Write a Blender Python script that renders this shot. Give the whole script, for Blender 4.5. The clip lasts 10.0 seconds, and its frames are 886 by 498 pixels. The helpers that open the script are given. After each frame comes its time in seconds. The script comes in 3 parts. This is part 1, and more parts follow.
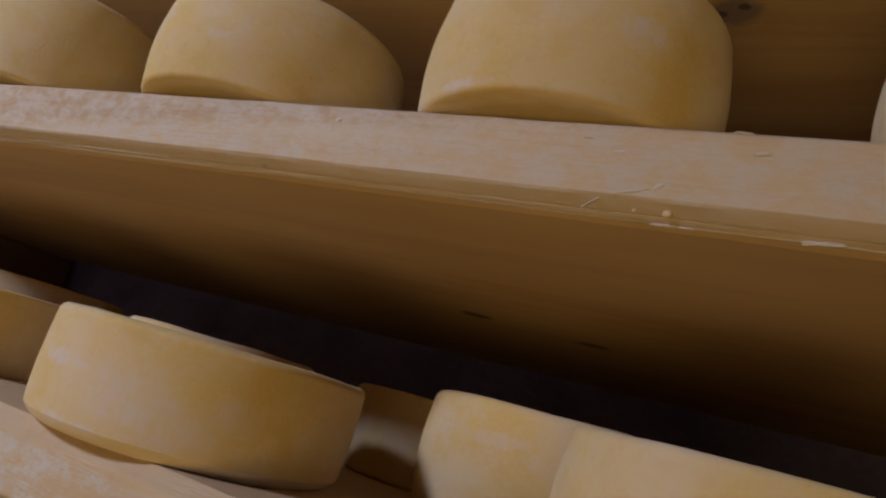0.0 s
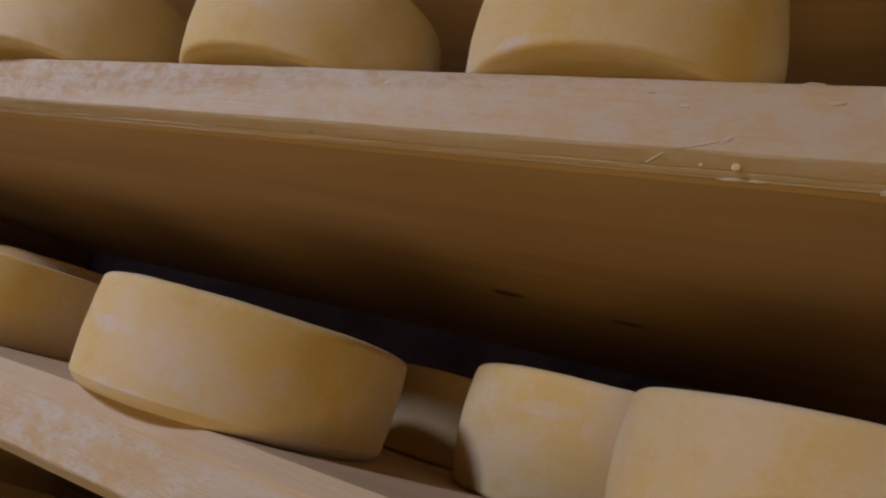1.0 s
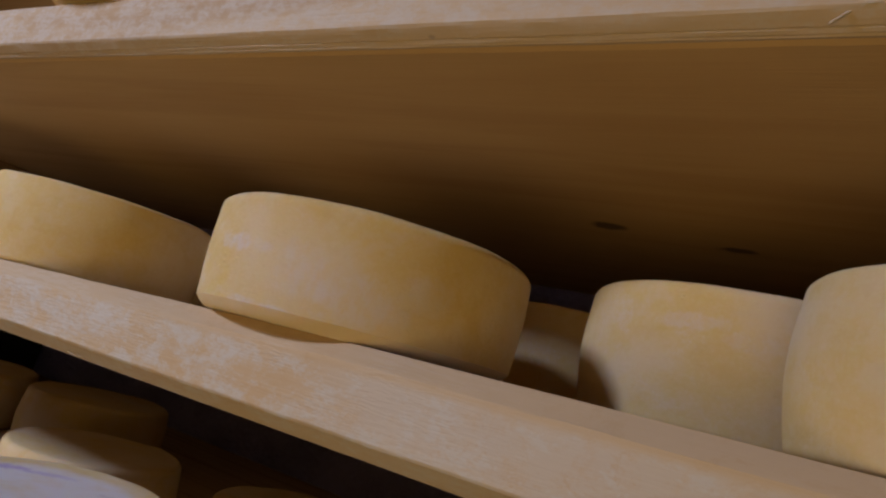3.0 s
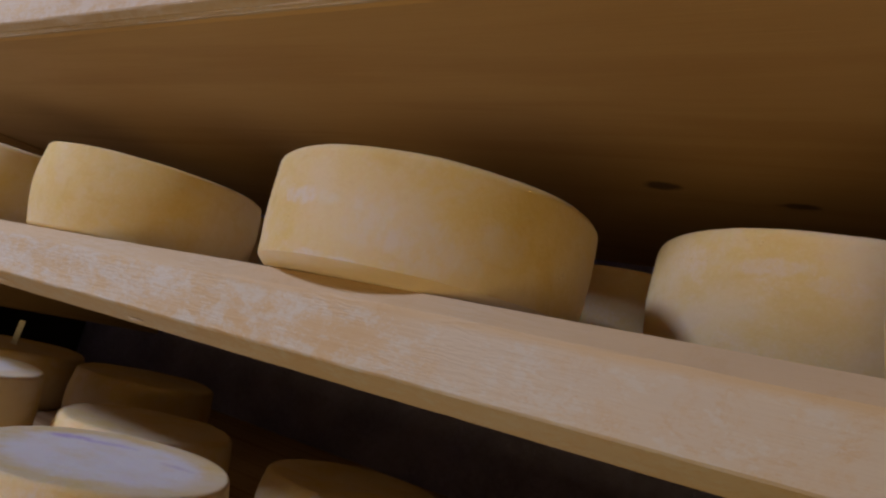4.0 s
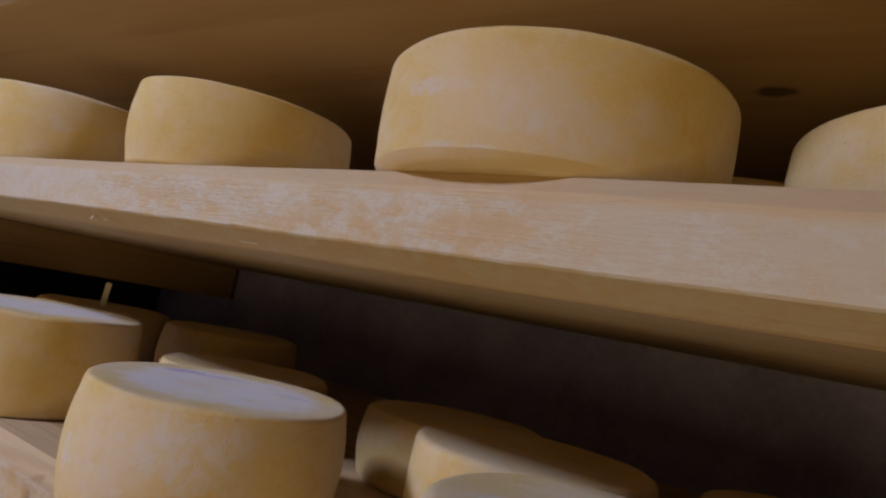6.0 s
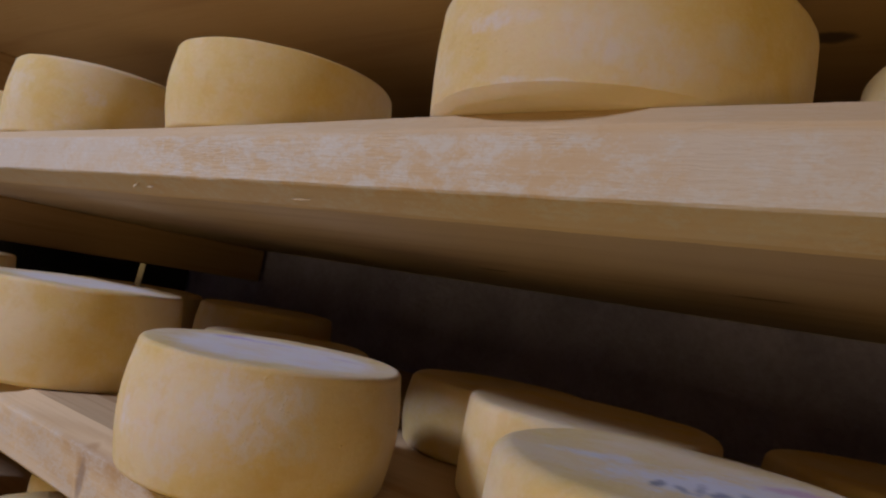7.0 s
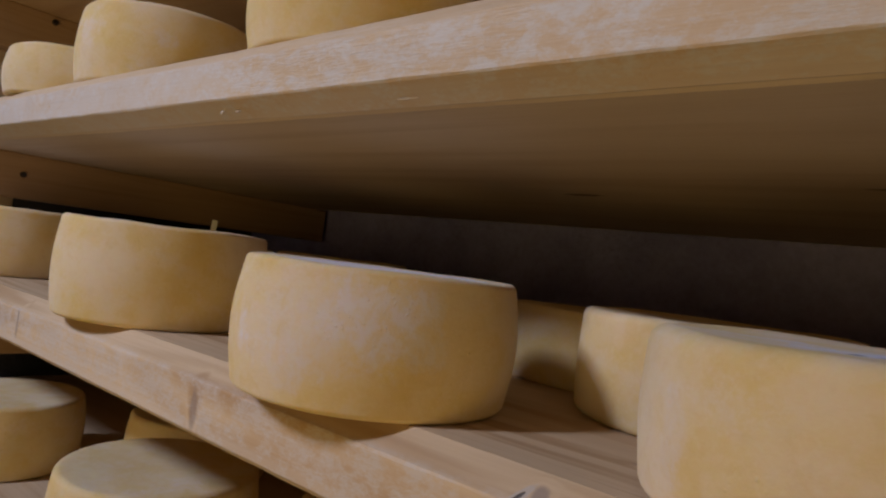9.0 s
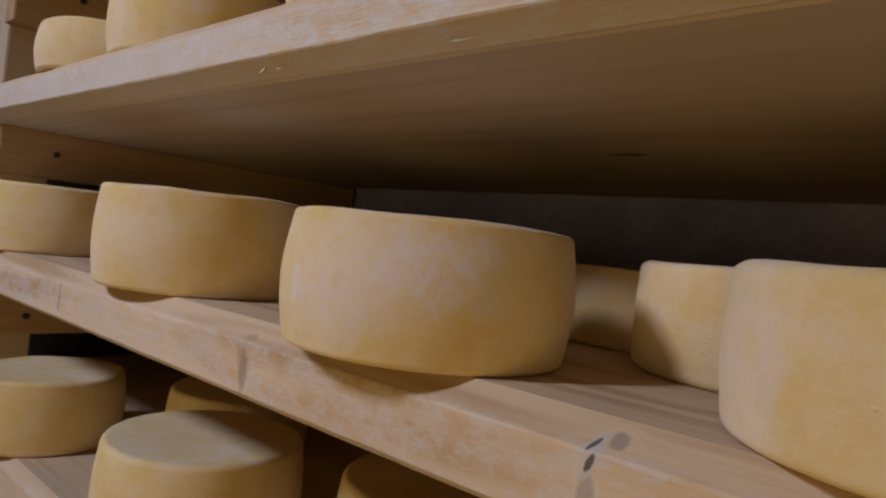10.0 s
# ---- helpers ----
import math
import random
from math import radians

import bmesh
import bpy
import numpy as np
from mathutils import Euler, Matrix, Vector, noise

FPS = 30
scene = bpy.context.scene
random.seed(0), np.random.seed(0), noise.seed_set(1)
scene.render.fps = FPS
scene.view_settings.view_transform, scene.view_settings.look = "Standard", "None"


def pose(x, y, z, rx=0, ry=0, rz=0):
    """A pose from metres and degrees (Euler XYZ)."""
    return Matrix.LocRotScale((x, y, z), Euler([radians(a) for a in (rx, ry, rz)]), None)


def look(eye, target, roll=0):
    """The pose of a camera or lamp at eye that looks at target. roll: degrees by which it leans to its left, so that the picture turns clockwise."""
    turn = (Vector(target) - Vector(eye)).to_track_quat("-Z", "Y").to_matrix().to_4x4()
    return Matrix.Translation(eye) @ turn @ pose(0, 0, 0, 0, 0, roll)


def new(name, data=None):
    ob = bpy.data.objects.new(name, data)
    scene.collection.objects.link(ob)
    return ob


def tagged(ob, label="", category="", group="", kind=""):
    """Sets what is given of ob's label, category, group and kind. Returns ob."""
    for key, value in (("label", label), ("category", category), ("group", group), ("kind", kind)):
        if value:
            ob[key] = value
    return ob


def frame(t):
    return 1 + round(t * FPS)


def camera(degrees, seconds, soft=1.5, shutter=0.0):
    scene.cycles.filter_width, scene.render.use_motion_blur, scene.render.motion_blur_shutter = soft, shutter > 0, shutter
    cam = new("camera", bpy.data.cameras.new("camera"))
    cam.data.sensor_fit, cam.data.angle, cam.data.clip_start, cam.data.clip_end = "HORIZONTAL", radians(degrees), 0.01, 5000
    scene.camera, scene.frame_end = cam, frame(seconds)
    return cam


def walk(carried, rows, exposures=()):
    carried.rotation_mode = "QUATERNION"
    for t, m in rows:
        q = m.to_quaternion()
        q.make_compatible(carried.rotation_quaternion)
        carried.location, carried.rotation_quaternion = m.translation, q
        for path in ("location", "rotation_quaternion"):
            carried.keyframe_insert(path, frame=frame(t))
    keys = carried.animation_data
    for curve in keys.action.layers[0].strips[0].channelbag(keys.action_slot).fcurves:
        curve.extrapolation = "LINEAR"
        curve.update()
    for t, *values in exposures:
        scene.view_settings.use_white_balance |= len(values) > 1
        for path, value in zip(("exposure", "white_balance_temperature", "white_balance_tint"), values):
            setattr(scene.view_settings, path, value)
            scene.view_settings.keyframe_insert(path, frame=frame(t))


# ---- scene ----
cam = camera(67.9, 10.0, soft=2.3)
walk(cam, [
    (0.0, look((0.4027, -0.3021, 1.3719), (-0.0320, 0.5641, 1.6186), 16.56)),
    (0.5, look((0.3900, -0.3021, 1.3596), (-0.0443, 0.5645, 1.6051), 16.50)),
    (1.0, look((0.3788, -0.3001, 1.3478), (-0.0641, 0.5640, 1.5868), 16.46)),
    (1.5, look((0.3667, -0.2987, 1.3361), (-0.0884, 0.5624, 1.5627), 16.18)),
    (2.0, look((0.3503, -0.2996, 1.3224), (-0.1092, 0.5620, 1.5381), 15.57)),
    (2.5, look((0.3389, -0.2969, 1.3105), (-0.1383, 0.5586, 1.5115), 15.22)),
    (4.0, look((0.2999, -0.2907, 1.2728), (-0.2212, 0.5477, 1.4323), 13.69)),
    (4.5, look((0.2864, -0.2897, 1.2597), (-0.2471, 0.5434, 1.4059), 13.26)),
    (5.0, look((0.2732, -0.2891, 1.2471), (-0.2725, 0.5383, 1.3801), 12.62)),
    (5.5, look((0.2613, -0.2874, 1.2350), (-0.3000, 0.5319, 1.3523), 12.01)),
    (7.0, look((0.2201, -0.2881, 1.1958), (-0.3707, 0.5148, 1.2755), 10.16)),
    (7.5, look((0.2064, -0.2876, 1.1835), (-0.3956, 0.5083, 1.2489), 9.49)),
    (8.0, look((0.1930, -0.2889, 1.1695), (-0.4185, 0.5005, 1.2245), 8.81)),
    (8.5, look((0.1801, -0.2889, 1.1566), (-0.4443, 0.4912, 1.1968), 8.01)),
    (9.0, look((0.1669, -0.2884, 1.1440), (-0.4711, 0.4812, 1.1701), 7.37)),
    (9.5, look((0.1544, -0.2896, 1.1319), (-0.4943, 0.4714, 1.1433), 6.73)),
    (10.0, look((0.1415, -0.2886, 1.1187), (-0.5189, 0.4624, 1.1198), 6.31)),
])

# ---------------------------------------------------------------- light
BASE = 1.30          # height of the middle shelf's top
world = bpy.data.worlds.new("world")
scene.world = world
world.use_nodes = True
sky = world.node_tree.nodes.new("ShaderNodeTexSky")
sky.sky_type, sky.sun_disc = "NISHITA", False
sky.sun_elevation, sky.sun_rotation = radians(35), radians(200)
world.node_tree.nodes["Background"].inputs["Strength"].default_value = 0.004
world.node_tree.links.new(sky.outputs[0], world.node_tree.nodes["Background"].inputs["Color"])
scene.view_settings.exposure = 0.0

# opening kept narrow so its jambs dim the right, in place of lens falloff
WINDOW = (-1.08, -1.78, 2.56, 0.305, 1.20)      # middle x, y, z, width, height of the unseen window assumed for the key
FILL_OPENING = (0.35, -1.62, 0.70, 1.3, 1.00)          # added unseen opening that holds the warm fill lamp


def opening_lamp(name, spot, size_x, size_y, watts, color, target):
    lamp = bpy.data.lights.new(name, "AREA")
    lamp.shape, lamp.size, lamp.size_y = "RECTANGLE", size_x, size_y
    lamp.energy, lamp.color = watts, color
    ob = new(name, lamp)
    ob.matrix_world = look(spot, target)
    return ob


opening_lamp("window_daylight", WINDOW[:3], 0.18, 0.42, 51.5, (0.70, 0.765, 1.0), (0.90, 0.4, 1.10))
# warm fill without a known source, added for board undersides and shaded rinds
opening_lamp("warm_fill_lamp", FILL_OPENING[:3], 1.15, 0.90, 10.7, (1.0, 0.69, 0.26), (-0.2, 0.0, 1.10))

# ---------------------------------------------------------------- materials


class Nodes:
    """Short hand for building a node tree."""

    def __init__(self, name):
        self.mat = bpy.data.materials.new(name)
        self.mat.use_nodes = True
        self.tree = self.mat.node_tree
        self.bsdf = self.tree.nodes["Principled BSDF"]
        self.out = self.tree.nodes["Material Output"]

    def add(self, kind):
        return self.tree.nodes.new("ShaderNode" + kind)

    def put(self, socket, value):
        if isinstance(value, bpy.types.NodeSocket):
            self.tree.links.new(value, socket)
        elif isinstance(value, (tuple, list)) and len(value) == 3 and socket.type == "RGBA":
            socket.default_value = (*value, 1)
        else:
            socket.default_value = value

    def math(self, op, a, b=0.0, c=0.0, clamp=False):
        node = self.add("Math")
        node.operation, node.use_clamp = op, clamp
        for socket, value in zip(node.inputs, (a, b, c)):
            self.put(socket, value)
        return node.outputs[0]

    def vec(self, op, a, b=(0, 0, 0)):
        node = self.add("VectorMath")
        node.operation = op
        self.put(node.inputs[0], a)
        self.put(node.inputs[1], b)
        return node.outputs["Value" if op in ("LENGTH", "DISTANCE", "DOT_PRODUCT") else "Vector"]

    def noise(self, where, scale, detail=3.0, rough=0.5, distort=0.0):
        node = self.add("TexNoise")
        self.put(node.inputs["Vector"], where)
        for key, value in (("Scale", scale), ("Detail", detail), ("Roughness", rough), ("Distortion", distort)):
            node.inputs[key].default_value = value
        return node.outputs["Fac"]

    def ramp(self, value, lo, hi, a=0.0, b=1.0):
        node = self.add("MapRange")
        node.interpolation_type = "SMOOTHSTEP"
        for socket, v in zip(node.inputs, (value, lo, hi, a, b)):
            self.put(socket, v)
        return node.outputs[0]

    def mix(self, fac, a, b, blend="MIX"):
        node = self.add("Mix")
        node.data_type, node.blend_type = "RGBA", blend
        self.put(node.inputs[0], fac)
        self.put(node.inputs[6], a)
        self.put(node.inputs[7], b)
        return node.outputs[2]

    def object_coords(self, spread=7.0):
        """Object coordinates, shifted by a random amount for each object."""
        where = self.add("TexCoord").outputs["Object"]
        if spread:
            shift = self.math("MULTIPLY", self.add("ObjectInfo").outputs["Random"], spread)
            where = self.vec("ADD", where, self.join(shift, shift, shift))
        return where

    def join(self, x, y, z):
        node = self.add("CombineXYZ")
        for socket, v in zip(node.inputs, (x, y, z)):
            self.put(socket, v)
        return node.outputs[0]

    def split(self, v):
        node = self.add("SeparateXYZ")
        self.put(node.inputs[0], v)
        return node.outputs

    def bump(self, height, distance, strength=1.0, under=None):
        node = self.add("Bump")
        self.put(node.inputs["Height"], height)
        node.inputs["Distance"].default_value = distance
        node.inputs["Strength"].default_value = strength
        if under is not None:
            self.put(node.inputs["Normal"], under)
        return node.outputs[0]

    def done(self, color, rough, normal=None, **more):
        self.put(self.bsdf.inputs["Base Color"], color)
        self.put(self.bsdf.inputs["Roughness"], rough)
        if normal is not None:
            self.put(self.bsdf.inputs["Normal"], normal)
        for key, value in more.items():
            self.put(self.bsdf.inputs[key.replace("_", " ")], value)
        return self.mat


def cheese_material(name, white_top=0.0, bloom=0.5, tone=(0.63, 0.463, 0.20), pale=(0.655, 0.53, 0.372), stains=(), patches=(), pimples=None, sole_bounce=0.0):
    """Washed yellow rind: ochre and paler clouds, a whitish bloom, pores, and ink or mould stains on the top face."""
    n = Nodes(name)
    own = n.add("TexCoord").outputs["Object"]
    where = n.object_coords()
    clouds = n.noise(where, 11.0, 4.0, 0.55, 0.4)
    color = n.mix(n.ramp(clouds, 0.36, 0.66), tone, pale)
    fine = n.noise(where, 75.0, 4.0, 0.6)
    color = n.mix(n.math("MULTIPLY", n.ramp(fine, 0.5, 0.75), 0.13), color, (0.40, 0.215, 0.055))
    speck = n.noise(where, 380.0, 3.0, 0.7)
    color = n.mix(n.ramp(speck, 0.42, 0.68, 0.0, 0.16), color, (0.70, 0.60, 0.43))
    flake = n.noise(n.vec("MULTIPLY", where, (1.0, 1.0, 1.4)), 48.0, 6.0, 0.72, 0.5)
    color = n.mix(n.ramp(flake, 0.50, 0.56, 0.0, 0.16), color, pale)
    # thumb-sized patches, some greyer, some a deeper yellow
    blotch = n.noise(n.vec("MULTIPLY", where, (1.0, 1.0, 1.25)), 30.0, 3.0, 0.6, 0.3)
    color = n.mix(n.ramp(blotch, 0.53, 0.66, 0.0, 0.27), color, (0.62, 0.52, 0.405))
    color = n.mix(n.ramp(blotch, 0.46, 0.34, 0.0, 0.34), color, (0.60, 0.415, 0.15))
    rub = n.noise(n.vec("MULTIPLY", where, (1.0, 1.0, 5.0)), 60.0, 4.0, 0.7)
    color = n.mix(n.ramp(rub, 0.52, 0.72, 0.0, 0.16), color, (0.55, 0.40, 0.17))
    # dried whitish bloom in smeared patches
    smear = n.noise(n.vec("MULTIPLY", where, (1.0, 1.0, 1.6)), 21.0, 5.0, 0.6, 0.15)
    mask = n.math("MULTIPLY", n.ramp(smear, 0.50, 0.66), n.ramp(n.noise(where, 190.0, 3.0, 0.7), 0.30, 0.66, 0.25, 1.0))
    mask = n.math("MULTIPLY", mask, n.ramp(n.noise(where, 6.0, 1.0), 0.42, 0.58, 0.12, bloom))
    color = n.mix(mask, color, (0.66, 0.58, 0.56))
    veil = n.ramp(n.noise(where, 14.0, 3.0, 0.6), 0.35, 0.7, 0.0, 0.09)
    color = n.mix(veil, color, (0.58, 0.50, 0.43))
    facing = n.ramp(n.split(n.add("NewGeometry").outputs["Normal"])[2], 0.55, 0.93)

    def on_side(turn, z, wide, tall, rag):
        """How far a point lies from a spot on the side wall, in units of the spot's own size, with a ragged edge."""
        px, py, pz = n.split(own)
        c, s = math.cos(radians(turn)), math.sin(radians(turn))
        out = n.math("ADD", n.math("MULTIPLY", px, c), n.math("MULTIPLY", py, s))
        u = n.math("DIVIDE", n.math("SUBTRACT", n.math("MULTIPLY", py, c), n.math("MULTIPLY", px, s)), wide)
        v = n.math("DIVIDE", n.math("SUBTRACT", pz, z), tall)
        away = n.math("ADD", n.vec("LENGTH", n.join(u, v, 0.0)), n.math("MULTIPLY", n.math("SUBTRACT", n.noise(where, 70.0, 5.0, 0.65), 0.5), rag))
        return n.math("ADD", away, n.ramp(out, 0.03, 0.0, 0.0, 5.0))

    for turn, z, wide, tall, strength in patches:
        cover = n.math("MULTIPLY", n.ramp(on_side(turn, z, wide, tall, 2.2), 1.15, 0.45, 0.0, strength), n.ramp(n.noise(n.vec("MULTIPLY", where, (1.0, 1.0, 0.7)), 150.0, 4.0, 0.7), 0.36, 0.60, 0.35, 1.25))
        color = n.mix(cover, color, (0.63, 0.57, 0.59))
    if sole_bounce:                                               # downward faces painted paler in place of light bounced from below
        down = n.ramp(n.split(n.add("NewGeometry").outputs["Normal"])[2], -0.30, -0.60, 0.0, sole_bounce)
        color = n.mix(down, color, (0.70, 0.60, 0.52))
    if white_top:
        edge = n.math("ADD", n.vec("LENGTH", n.vec("MULTIPLY", own, (1, 1, 0))), n.math("MULTIPLY", n.noise(where, 22.0, 5.0, 0.65), 0.045))
        cover = n.math("MULTIPLY", n.math("MULTIPLY", facing, n.ramp(edge, 0.106, 0.082)), n.ramp(n.noise(where, 34.0, 5.0, 0.6), 0.25, 0.6, white_top * 0.55, white_top))
        color = n.mix(cover, color, (0.66, 0.62, 0.66))
    for x, y, rx, ry, turn, stain, strength in stains:
        spot = n.vec("SUBTRACT", own, (x, y, 0.0))
        px, py, _ = n.split(spot)
        c, s = math.cos(radians(turn)), math.sin(radians(turn))
        u = n.math("DIVIDE", n.math("ADD", n.math("MULTIPLY", px, c), n.math("MULTIPLY", py, s)), rx)
        v = n.math("DIVIDE", n.math("SUBTRACT", n.math("MULTIPLY", py, c), n.math("MULTIPLY", px, s)), ry)
        away = n.math("ADD", n.vec("LENGTH", n.join(u, v, 0.0)), n.math("MULTIPLY", n.math("SUBTRACT", n.noise(own, 80.0, 5.0, 0.65), 0.5), 2.2))
        color = n.mix(n.math("MULTIPLY", n.math("MULTIPLY", n.ramp(away, 1.25, 0.25), facing), strength), color, stain)
    pores = n.add("TexVoronoi")
    n.put(pores.inputs["Vector"], where)
    pores.inputs["Scale"].default_value = 210.0
    pits = n.math("MULTIPLY", n.ramp(pores.outputs["Distance"], 0.0, 0.32, 1.0, 0.0), n.ramp(n.noise(where, 30.0, 2.0), 0.55, 0.75))
    height = n.math("ADD", n.math("MULTIPLY", n.noise(where, 160.0, 5.0, 0.65), 0.5), n.math("MULTIPLY", n.noise(where, 34.0, 3.0), 0.6))
    height = n.math("ADD", height, n.math("MULTIPLY", pits, 0.9))
    if pimples:
        bumps = n.add("TexVoronoi")
        n.put(bumps.inputs["Vector"], n.vec("ADD", where, n.vec("MULTIPLY", n.join(fine, fine, fine), (0.006, 0.006, 0.006))))
        bumps.inputs["Scale"].default_value = 300.0
        bumps.inputs["Randomness"].default_value = 1.0
        knob = n.math("MULTIPLY", n.ramp(bumps.outputs["Distance"], 0.36, 0.08), n.ramp(n.noise(where, 90.0, 2.0), 0.36, 0.55))
        height = n.math("ADD", height, n.math("MULTIPLY", n.math("MULTIPLY", knob, n.ramp(on_side(*pimples, 1.4), 1.1, 0.6)), 0.45))
    height = n.math("ADD", height, n.math("MULTIPLY", n.noise(where, 620.0, 2.0, 0.6), 0.22))
    normal = n.bump(height, 0.0011, 0.6)
    rough = n.math("ADD", 0.68, n.math("MULTIPLY", mask, 0.2))
    n.bsdf.inputs["Subsurface Radius"].default_value = (0.014, 0.007, 0.0025)
    return n.done(color, rough, normal, Diffuse_Roughness=0.3, Subsurface_Weight=0.15, Subsurface_Scale=0.9, Specular_IOR_Level=0.03)


def wood_material(name, light, dark, seed=0.0, ring=0.0075, pith=(0.35, -0.16), bloom=0.0, flecks=0.0, knots=(), along="x", contrast=0.3, curl=0.018, saw=0.0, fibres=0.22, crease=0.008, over=0.55, grey_ends=0.0, broad=0.3, cracks=()):
    """Sawn softwood: growth rings about a pith that runs along the piece, fine fibre, knots, dried brine bloom."""
    n = Nodes(name)
    own = n.add("TexCoord").outputs["Object"]
    if along == "y":
        a = n.split(own)
        own = n.join(a[1], a[0], a[2])
    elif along == "z":
        a = n.split(own)
        own = n.join(a[2], a[1], a[0])
    where = n.vec("ADD", own, (seed * 3.1, seed * 1.7, seed * 0.9))
    slow = n.noise(n.vec("MULTIPLY", where, (1.6, 6.0, 6.0)), 1.0, 2.0)
    waves = n.noise(n.vec("MULTIPLY", where, (5.0, 26.0, 26.0)), 1.0, 3.0)
    x, y, z = n.split(own)
    radius = n.vec("LENGTH", n.join(0.0, n.math("SUBTRACT", y, pith[0]), n.math("SUBTRACT", z, pith[1])))
    radius = n.math("ADD", radius, n.math("ADD", n.math("MULTIPLY", slow, curl), n.math("MULTIPLY", waves, 0.003)))
    halo = grey = None
    for kx, ky, kz, kr, stretch, *force in knots:
        away = n.vec("LENGTH", n.vec("MULTIPLY", n.vec("SUBTRACT", own, (kx, ky, kz)), (1.0 / (kr * stretch), 1.0 / kr, 1.0 / kr)))
        away = n.math("ADD", away, n.math("MULTIPLY", n.math("SUBTRACT", n.noise(where, 120.0, 3.0), 0.5), 0.7))
        bend = n.ramp(away, 2.6, 0.6)
        radius = n.math("ADD", radius, n.math("MULTIPLY", bend, 0.007))
        core = n.ramp(away, 1.25, 0.65, 0.0, force[0] if force else 1.0)
        if force:
            grey = core if grey is None else n.math("MAXIMUM", grey, core)
        else:
            halo = core if halo is None else n.math("MAXIMUM", halo, core)
    bands = n.join(n.math("MULTIPLY", n.math("ADD", x, seed), 1.9), n.math("MULTIPLY", radius, 0.8 / ring), 0.0)
    late = n.ramp(n.noise(bands, 1.0, 2.0, 0.55), 0.46, 0.66)
    fibre = n.noise(n.vec("MULTIPLY", where, (9.0, 420.0, 420.0)), 1.0, 3.0, 0.65)
    color = n.mix(n.math("MULTIPLY", late, contrast), light, dark)
    color = n.mix(n.math("MULTIPLY", n.ramp(fibre, 0.5, 0.75), fibres), color, dark)
    streak = n.noise(n.vec("MULTIPLY", where, (1.3, 17.0, 17.0)), 1.0, 4.0, 0.55, 0.6)
    color = n.mix(n.ramp(streak, 0.47, 0.66, 0.0, broad), color, n.mix(0.35, dark, (0.20, 0.085, 0.028)))
    tint = n.noise(n.vec("MULTIPLY", where, (4.0, 10.0, 10.0)), 1.0, 4.0, 0.6)
    color = n.mix(n.ramp(tint, 0.42, 0.70, 0.0, 0.24), color, n.mix(0.5, dark, light))
    if bloom:
        patch = n.noise(n.vec("MULTIPLY", where, (1.0, 1.2, 1.7)), 42.0, 7.0, 0.72, 0.25)
        grit = n.noise(n.vec("MULTIPLY", where, (0.6, 1.0, 1.2)), 260.0, 3.0, 0.7)
        cover = n.math("MULTIPLY", n.ramp(patch, 0.38, 0.58), n.ramp(grit, 0.30, 0.60, 0.35, 1.0))
        if grey_ends:                                  # greyer, more evenly bleached away from the middle of the board
            ends = n.math("MULTIPLY", n.ramp(n.math("ABSOLUTE", n.math("ADD", x, 0.11)), 0.17, 0.27, 0.0, grey_ends), n.ramp(n.noise(where, 55.0, 5.0, 0.7), 0.30, 0.55, 0.3, 1.0))
            cover = n.math("MAXIMUM", cover, ends)
        chamfer_grey = n.math("MULTIPLY", n.ramp(z, -0.0435, -0.0475, 0.0, 0.5), n.ramp(n.noise(n.vec("MULTIPLY", where, (0.5, 1.0, 1.0)), 40.0, 4.0, 0.6), 0.3, 0.6, 0.55, 1.0))
        cover = n.math("MAXIMUM", cover, chamfer_grey)             # the lower chamfer is greyer from end to end
        cover = n.math("MULTIPLY", cover, n.math("MULTIPLY", n.ramp(y, 0.027, 0.021), n.ramp(z, 0.004 - crease, -0.001 - crease, over, 1.0)))
        color = n.mix(n.math("MULTIPLY", cover, bloom), color, (0.53, 0.495, 0.48))
    if flecks:
        spots = n.noise(n.vec("MULTIPLY", where, (0.8, 1.0, 1.1)), 70.0, 6.0, 0.8, 0.4)
        area = n.ramp(n.noise(where, 11.0, 3.0), 0.38, 0.58)
        color = n.mix(n.math("MULTIPLY", n.math("MULTIPLY", n.ramp(spots, 0.52, 0.62), area), flecks), color, (0.47, 0.31, 0.165))
    if grey is not None:
        color = n.mix(grey, color, (0.19, 0.155, 0.155))
    split = None
    for cx, cz, long, wide, turn, rim in cracks:             # open checks in a knot on the front edge, each with a weathered pale rim
        u, v = n.math("SUBTRACT", x, cx), n.math("SUBTRACT", z, cz)
        c, si = math.cos(radians(turn)), math.sin(radians(turn))
        along_it = n.math("DIVIDE", n.math("ADD", n.math("MULTIPLY", u, c), n.math("MULTIPLY", v, si)), long)
        across = n.math("DIVIDE", n.math("SUBTRACT", n.math("MULTIPLY", v, c), n.math("MULTIPLY", u, si)), wide)
        away = n.math("ADD", n.vec("LENGTH", n.join(along_it, across, 0.0)), n.math("MULTIPLY", n.math("SUBTRACT", n.noise(where, 420.0, 3.0, 0.6), 0.5), 0.9))
        away = n.math("ADD", away, n.ramp(y, 0.006, 0.010, 0.0, 9.0))
        color = n.mix(n.ramp(away, rim, rim * 0.7, 0.0, 0.75), color, (0.47, 0.42, 0.39))
        mark = n.ramp(away, 1.15, 0.75)
        split = mark if split is None else n.math("MAXIMUM", split, mark)
    if split is not None:
        color = n.mix(split, color, (0.11, 0.095, 0.092))
    if halo is not None:
        color = n.mix(n.math("MULTIPLY", halo, 0.85), color, (0.085, 0.055, 0.042))
    height = n.math("ADD", n.math("MULTIPLY", fibre, 0.6), n.math("MULTIPLY", late, 0.5))
